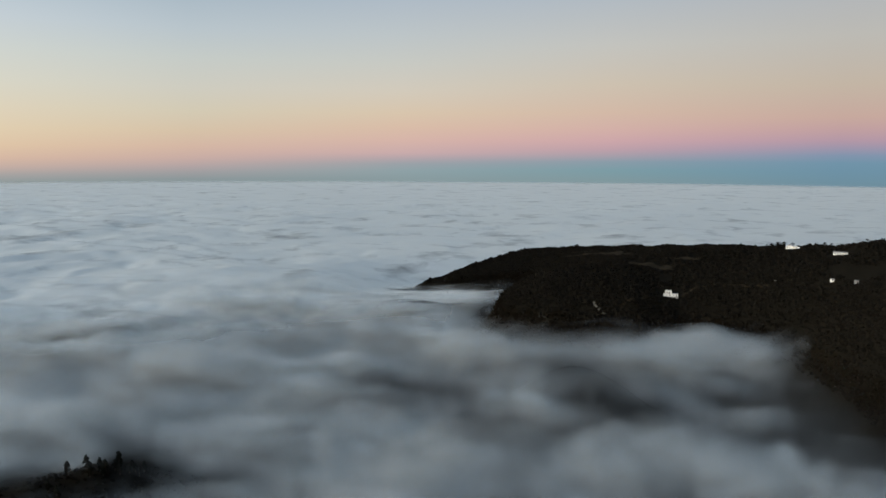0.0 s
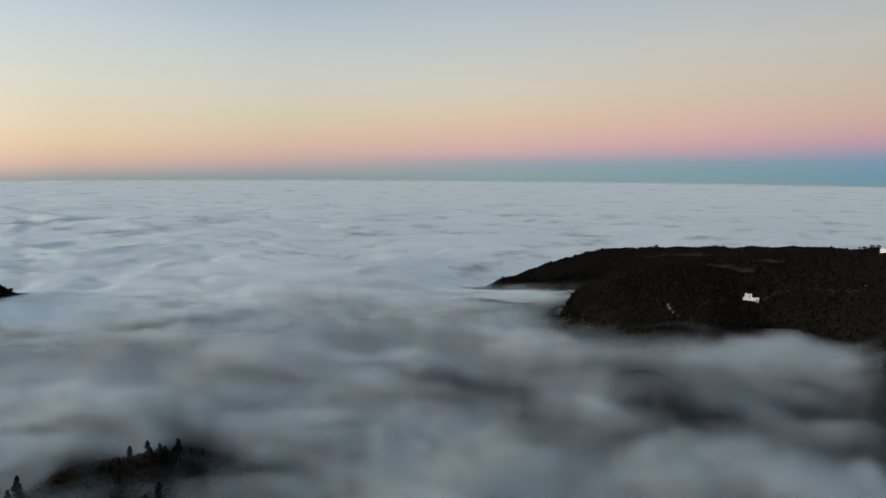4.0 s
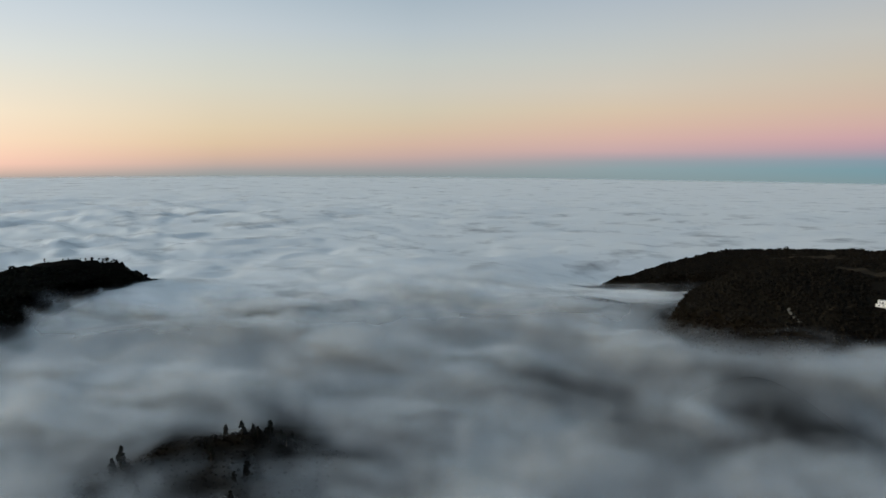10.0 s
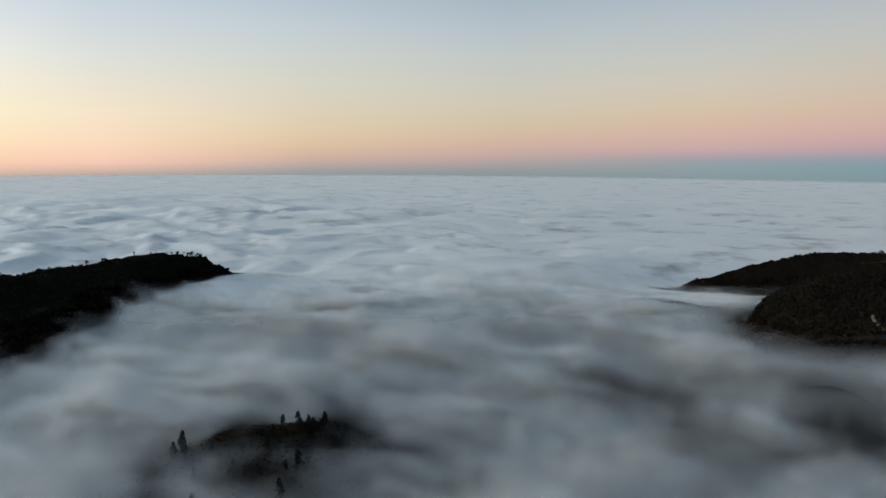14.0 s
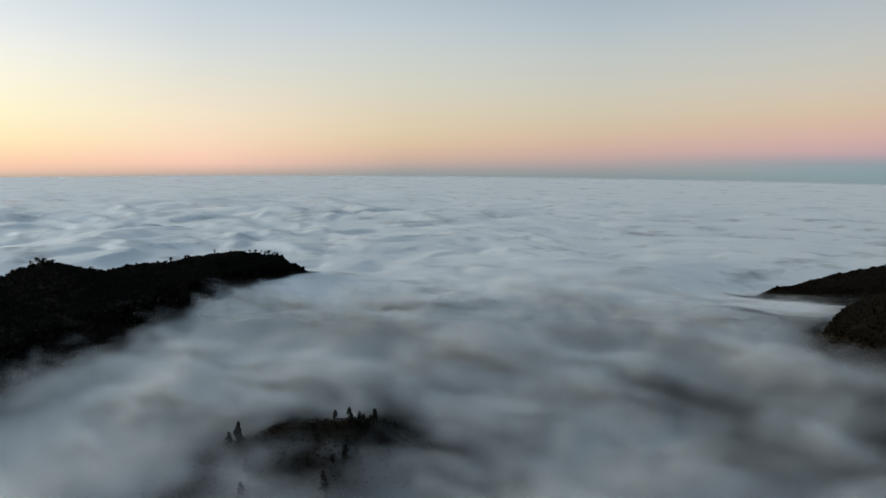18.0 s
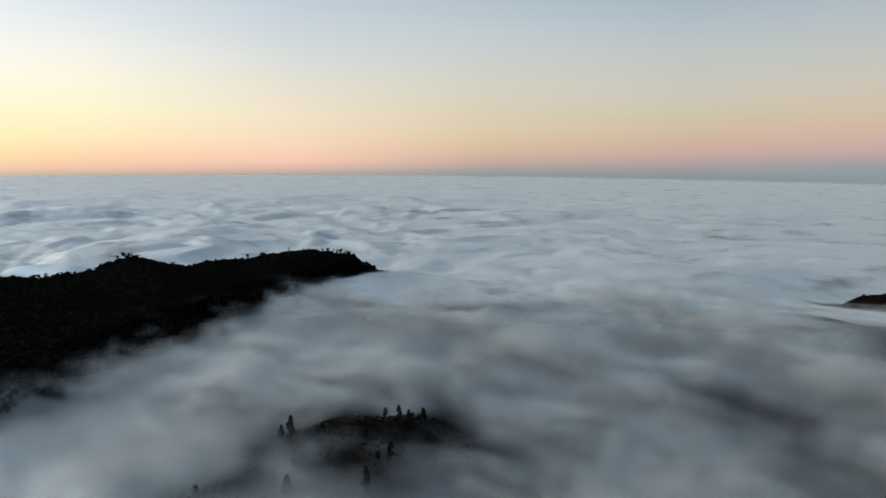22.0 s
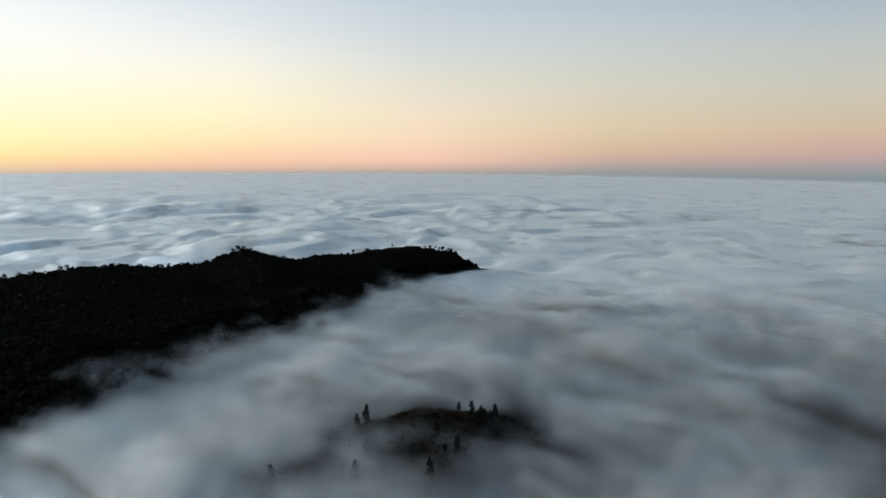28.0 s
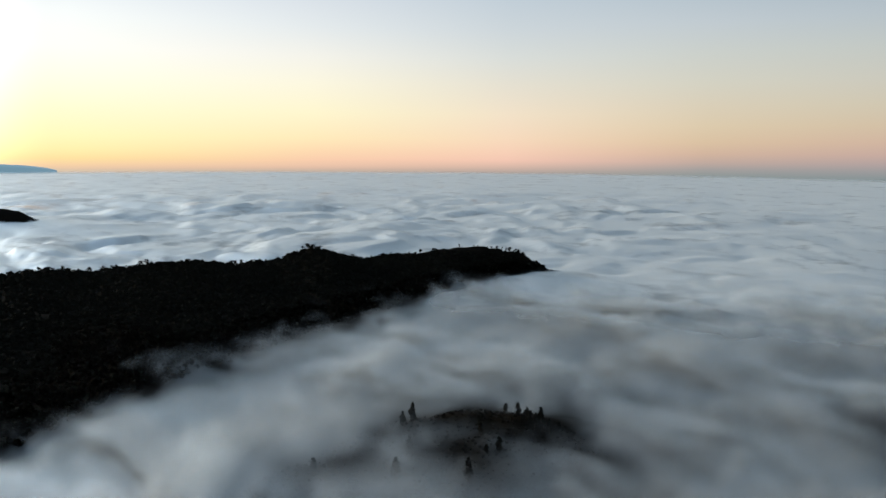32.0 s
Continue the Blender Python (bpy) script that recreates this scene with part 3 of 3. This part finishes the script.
# woods and scrub that cover the hillsides
def thicket(name, spots, low, high, mat, label, seed):
    """Many small leafy bushes as one mesh: each a handful of sprays round a hump."""
    r = np.random.RandomState(seed)
    x, y = spots
    n, per = len(x), 26
    size = r.uniform(low, high, n)
    d = r.normal(size=(n, per, 3))
    d /= np.linalg.norm(d, axis=2, keepdims=True)
    d[..., 2] = np.abs(d[..., 2]) * 0.9
    base = np.stack([x, y, land(x, y)], 1)
    p = base[:, None] + d * size[:, None, None] * r.uniform(0.5, 1.0, (n, per, 1))
    u = r.normal(size=(n, per, 3))
    u /= np.linalg.norm(u, axis=2, keepdims=True)
    w = np.cross(u, d)
    w /= np.linalg.norm(w, axis=2, keepdims=True) + 1e-6
    s = size[:, None, None] * r.uniform(0.35, 0.65, (n, per, 1))
    v = np.stack([p + u * s, p - u * s * 0.5 + w * s * 0.8, p - u * s * 0.5 - w * s * 0.8], 2).reshape(-1, 3)
    me = bpy.data.meshes.new(name)
    me.vertices.add(len(v))
    me.vertices.foreach_set("co", v.ravel())
    me.loops.add(len(v))
    me.loops.foreach_set("vertex_index", np.arange(len(v), dtype=np.int32))
    me.polygons.add(len(v) // 3)
    me.polygons.foreach_set("loop_start", np.arange(0, len(v), 3, dtype=np.int32))
    me.update(calc_edges=True)
    me.materials.append(mat)
    return tagged(new(name, me), label, "woodland", kind="stuff")


def scatter(ring, spacing, seed, keep=None):
    r = np.random.RandomState(seed)
    xs, ys = [p[0] for p in ring], [p[1] for p in ring]
    gx, gy = np.meshgrid(np.arange(min(xs), max(xs), spacing), np.arange(min(ys), max(ys), spacing))
    gx, gy = (g.ravel() + r.uniform(-0.5, 0.5, g.size) * spacing for g in (gx, gy))
    ok = inside(gx, gy, ring)
    if keep is not None:
        ok &= keep(gx, gy)
    return gx[ok], gy[ok]


# fields on the open hilltop: x, y, half length, half width, turn
FIELDS = [(176, 905, 45, 14, -50), (197, 862, 45, 10, -58), (172, 958, 30, 8, -40), (194, 712, 22, 8, -30), (228, 728, 16, 6, -30), (224, 858, 25, 6, -60)]


def open_ground(x, y):
    clear = np.ones(np.shape(x), bool)
    for fx, fy, a, b, turn in FIELDS:
        clear &= bump(x, y, fx, fy, a, b, turn) < 0.37
    for hx, hy in ((198, 658), (325, 709), (333, 640), (307, 600)):
        clear &= np.hypot(x - hx, y - hy) > 11
    return clear & (fbm(x / 90, y / 90, 2) > -0.75)


west_ring = WEST_CREST + WEST_FOOT[::-1]
east_ring = EAST_CREST[:12] + EAST_FOOT[-2::-1]
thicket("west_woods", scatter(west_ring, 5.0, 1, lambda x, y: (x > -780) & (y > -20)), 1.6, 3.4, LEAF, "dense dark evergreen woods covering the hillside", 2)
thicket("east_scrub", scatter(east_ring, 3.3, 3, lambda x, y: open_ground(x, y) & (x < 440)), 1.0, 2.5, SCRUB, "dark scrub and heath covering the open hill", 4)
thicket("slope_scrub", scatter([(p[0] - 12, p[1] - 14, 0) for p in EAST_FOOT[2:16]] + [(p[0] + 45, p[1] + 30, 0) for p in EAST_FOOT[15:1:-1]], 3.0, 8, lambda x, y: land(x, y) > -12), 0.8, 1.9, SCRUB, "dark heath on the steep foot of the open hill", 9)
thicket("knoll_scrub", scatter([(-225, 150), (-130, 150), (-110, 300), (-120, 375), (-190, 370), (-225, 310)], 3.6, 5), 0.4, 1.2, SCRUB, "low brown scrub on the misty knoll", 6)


# ---- fields, tracks ----
def draped(name, line, width, mat, label, category, lift=0.25, rows=2, steps=1):
    """A strip laid over the ground along a line, with a real edge."""
    bm = bmesh.new()
    pts = []
    for (ax, ay), (bx, by) in zip(line, line[1:]):
        n = max(2, int(math.hypot(bx - ax, by - ay) / 4))
        pts += [(ax + (bx - ax) * i / n, ay + (by - ay) * i / n) for i in range(n)]
    pts.append(line[-1])
    top, low = [], []
    for i, (x, y) in enumerate(pts):
        nx, ny = pts[min(i + 1, len(pts) - 1)][0] - pts[max(i - 1, 0)][0], pts[min(i + 1, len(pts) - 1)][1] - pts[max(i - 1, 0)][1]
        d = math.hypot(nx, ny)
        nx, ny = -ny / d, nx / d
        w = width * (0.8 + 0.35 * math.sin(i * 1.7))
        across = [(x + nx * w * k, y + ny * w * k) for k in np.linspace(-0.5, 0.5, rows + 1)]
        top.append([bm.verts.new((px, py, ground_at(px, py) + lift)) for px, py in across])
        low.append([bm.verts.new((px, py, ground_at(px, py) - 0.8)) for px, py in (across[0], across[-1])])
    for a, b, la, lb in zip(top, top[1:], low, low[1:]):
        for j in range(rows):
            bm.faces.new((a[j], a[j + 1], b[j + 1], b[j]))
        bm.faces.new((la[0], a[0], b[0], lb[0]))
        bm.faces.new((a[-1], la[1], lb[1], b[-1]))
    ob = part(name, bm, mat)
    return tagged(ob, label, category, kind="structure")


draped("road", [(104, 1080), (118, 1086), (132, 1090), (148, 1086), (176, 1074), (200, 1060)], 7, TRACK, "pale curved road over the hilltop", "road", 0.6)
draped("track", [(130, 654), (131, 650), (133, 647), (135, 644), (138, 641)], 2.0, TRACK, "pale winding footpath on the dark slope", "path", 0.5)
draped("track", [(151, 643), (154, 645), (158, 647), (164, 649), (174, 652)], 2.2, FIELD, "faint earth track on the dark slope", "path", 0.5)
draped("track", [(206, 656), (219, 663), (237, 660), (255, 645), (271, 633)], 2.4, FIELD, "faint earth track between the houses", "path", 0.5)
for fx, fy, a, b, turn in FIELDS:
    c, s = math.cos(radians(turn)), math.sin(radians(turn))
    draped("field", [(fx - a * c, fy - a * s), (fx, fy), (fx + a * c, fy + a * s)], b * 1.5, FIELD, "brown fallow terrace field on the hilltop", "field", 0.35, 5)


# ---- houses ----
def block(parent, name, x0, x1, y0, y1, z0, z1, roof_lip=0.35):
    """A whitewashed flat-roofed block with a raised parapet and a recessed roof."""
    bm = bmesh.new()
    t = 0.3
    box(bm, x0, x1, y0, y0 + t, z0, z1)
    box(bm, x0, x1, y1 - t, y1, z0, z1)
    box(bm, x0, x0 + t, y0 + t, y1 - t, z0, z1)
    box(bm, x1 - t, x1, y0 + t, y1 - t, z0, z1)
    bmesh.ops.bevel(bm, geom=bm.edges[:], offset=0.04, segments=1, affect="EDGES")
    walls = part(name, bm, WHITEWASH, parent)
    bm = bmesh.new()
    box(bm, x0 + t, x1 - t, y0 + t, y1 - t, z1 - roof_lip - 0.2, z1 - roof_lip)
    part("roof", bm, ROOFING, walls, "flat grey roof")
    return walls


def opening(parent, name, x, y, z, w, h, along_x=True, label=""):
    """A framed dark door or window let into a wall's face."""
    bm = bmesh.new()
    d = 0.06
    if along_x:
        for a, b, c, e in ((-w / 2, -w / 2 + 0.1, 0, h), (w / 2 - 0.1, w / 2, 0, h), (-w / 2 + 0.1, w / 2 - 0.1, h - 0.1, h), (-w / 2 + 0.1, w / 2 - 0.1, 0, 0.08)):
            box(bm, x + a, x + b, y - d, y + d, z + c, z + e)
    else:
        for a, b, c, e in ((-w / 2, -w / 2 + 0.1, 0, h), (w / 2 - 0.1, w / 2, 0, h), (-w / 2 + 0.1, w / 2 - 0.1, h - 0.1, h), (-w / 2 + 0.1, w / 2 - 0.1, 0, 0.08)):
            box(bm, x - d, x + d, y + a, y + b, z + c, z + e)
    frame_ob = part(name, bm, DARKWOOD, parent, label)
    bm = bmesh.new()
    if along_x:
        box(bm, x - w / 2 + 0.1, x + w / 2 - 0.1, y - 0.02, y + 0.03, z + 0.08, z + h - 0.1)
    else:
        box(bm, x - 0.02, x + 0.03, y - w / 2 + 0.1, y + w / 2 - 0.1, z + 0.08, z + h - 0.1)
    part("pane" if name == "window" else "door_leaf", bm, GLASS if name == "window" else DARKWOOD, frame_ob)
    return frame_ob


def settle(house, x, y, turn, half_x, half_y):
    """Stands a house on a slope: its base plinth reaches below the lowest corner."""
    zs = [ground_at(x + a, y + b) for a in (-half_x, 0, half_x) for b in (-half_y, 0, half_y)]
    house.location, house.rotation_euler = (x, y, float(0.5 * min(zs) + 0.5 * np.mean(zs))), (0, 0, radians(turn))


villa = tagged(new("house"), "white two-storey stepped house with a flat roof terrace on the hillside", "house", "white houses on the hill")
block(villa, "lower_wall", -7.2, 6.4, -4.2, 4.2, -2.5, 2.9)
block(villa, "upper_wall", -5.6, 0.6, -1.2, 4.18, 2.56, 5.7)
opening(villa, "door", -1.6, -1.2, 2.6, 1.2, 2.1, True, "dark door onto the terrace")
opening(villa, "window", -4.0, -1.2, 3.5, 1.1, 1.1)
for wx in (-4.6, -1.2, 2.4):
    opening(villa, "window", wx, -4.2, 0.9, 1.2, 1.1)
opening(villa, "door", 4.8, -4.2, 0.0, 1.1, 2.1, True, "dark entrance door")
opening(villa, "window", -7.2, 0.5, 0.9, 1.3, 1.1, False)
bm = bmesh.new()
box(bm, -7.4, 6.6, -4.4, -4.22, -2.5, -0.1)
part("plinth", bm, ROOFING, villa)
bm = bmesh.new()
box(bm, -4.6, -4.0, 2.4, 3.0, 5.3, 6.2)
box(bm, -4.7, -3.9, 2.3, 3.1, 6.2, 6.3)
part("chimney", bm, WHITEWASH, villa)
villa.scale = (0.88, 0.88, 0.74)
settle(villa, 198, 659, -12, 5, 3)

farm = tagged(new("house"), "low white farmhouse of stepped flat-roofed wings beside dark trees", "house", "white houses on the hill")
block(farm, "west_wing_wall", -8.0, -2.0, -3, 3, -2.5, 3.6)
block(farm, "middle_wall", -1.98, 4.0, -3.6, 2.6, -2.5, 2.9)
block(farm, "east_wing_wall", 4.02, 9.0, -4.6, 1.4, -2.5, 2.3)
for wx, wy in ((-6.4, -3), (-3.8, -3), (0.2, -3.6), (6.6, -4.6)):
    opening(farm, "window", wx, wy, 0.9, 1.1, 1.0)
opening(farm, "door", 2.4, -3.6, 0.0, 1.1, 2.1, True, "dark entrance door")
farm.scale = (0.85, 0.85, 0.8)
settle(farm, 325, 709, -24, 7, 3)

shed = tagged(new("barn"), "long low white barn with a row of dark openings", "barn", "white houses on the hill")
bm = bmesh.new()
box(bm, -8, 8, -3.2, -2.9, -2.5, 3.0)
box(bm, -8, 8, 2.9, 3.2, -2.5, 3.0)
box(bm, -8, -7.7, -2.9, 2.9, -2.5, 3.0)
box(bm, 7.7, 8, -2.9, 2.9, -2.5, 3.0)
part("wall", bm, WHITEWASH, shed)
for side in (-1, 1):
    bm = bmesh.new()
    vs = [bm.verts.new(v) for v in ((-8.4, side * 3.6, 2.9), (8.4, side * 3.6, 2.9), (8.4, 0, 4.0), (-8.4, 0, 4.0))]
    f = bm.faces.new(vs if side < 0 else vs[::-1])
    up = bmesh.ops.extrude_face_region(bm, geom=[f])["geom"]
    bmesh.ops.translate(bm, verts=[v for v in up if isinstance(v, bmesh.types.BMVert)], vec=(0, 0, 0.14))
    part("roof_slope", bm, ROOFING, shed, "grey sheet roof")
for wx in (-6, -3, 0, 3, 6):
    opening(shed, "window", wx, -3.2, 1.2, 1.5, 1.0)
shed.scale = (0.66, 0.66, 0.75)
settle(shed, 333, 640, -30, 7, 3)


def hut(x, y, turn, wide, deep, tall, mat, label):
    h = tagged(new("hut"), label, "hut", "small huts on the hill")
    bm = bmesh.new()
    box(bm, -wide / 2, wide / 2, -deep / 2, deep / 2, -1.5, tall)
    bmesh.ops.bevel(bm, geom=bm.edges[:], offset=0.05, segments=1, affect="EDGES")
    part("wall", bm, mat, h)
    bm = bmesh.new()
    box(bm, -wide / 2 - 0.2, wide / 2 + 0.2, -deep / 2 - 0.2, deep / 2 + 0.2, tall - 0.02, tall + 0.14)
    part("roof", bm, ROOFING, h)
    opening(h, "door", wide * 0.2, -deep / 2, 0.0, 0.9, 1.9)
    settle(h, x, y, turn, wide / 2, deep / 2)


hut(307, 600, -35, 2.8, 2.4, 1.9, WHITEWASH, "small white hut on the dark slope")
hut(317, 583, -25, 3.0, 2.6, 2.2, ROOFING, "small grey hut on the dark slope")
hut(277, 634, -40, 1.8, 1.6, 1.9, FIELD, "tiny weathered shed beside a terrace wall")

wall = tagged(new("terrace_wall"), "low dark dry-stone terrace wall on the slope", "wall", "terrace walls")
bm = bmesh.new()
for i in range(14):
    x, y = -6.5 + i, 0.25 * math.sin(i * 0.9)
    box(bm, x - 0.47, x + 0.47, y - 0.3, y + 0.3, -1.2, 0.9 + 0.12 * math.sin(i * 2.3))
part("stones", bm, FIELD, wall)
settle(wall, 273, 628, 20, 6, 1)

mast = tagged(new("mast"), "thin grey mast standing on the hilltop", "mast")
bm = bmesh.new()
tube(bm, (0, 0, -0.5), (0, 0, 4.4), 0.12, 0.06, 8)
part("pole", bm, ROOFING, mast)
bm = bmesh.new()
box(bm, -0.5, 0.5, -0.05, 0.05, 4.0, 4.3)
part("crossarm", bm, ROOFING, mast)
mast.location = (250, 968, ground_at(250, 968))

# ---- far island on the horizon ----
isle = bmesh.new()
rings = []
for i in range(60):
    k = i / 59
    a = radians(76.7 + 20 * k)
    cx, cy = 60 - 5250 * math.sin(a), 25 + 5250 * math.cos(a)
    h = 42 * (1 - math.exp(-k / 0.08)) * (1 - k ** 4) + 2 * noise.noise((k * 40, 2, 0)) * min(1, k * 20)
    rings.append([isle.verts.new((cx + ox * math.sin(a), cy - ox * math.cos(a), z)) for ox, z in ((70, -30), (35, max(-30, h * 0.6 - 8)), (0, max(-30, h - 4)), (-60, -30))])
for p, q in zip(rings, rings[1:]):
    for j in range(3):
        isle.faces.new((p[j], q[j], q[j + 1], p[j + 1]))
isle.normal_update()
for f in isle.faces:
    f.smooth = True
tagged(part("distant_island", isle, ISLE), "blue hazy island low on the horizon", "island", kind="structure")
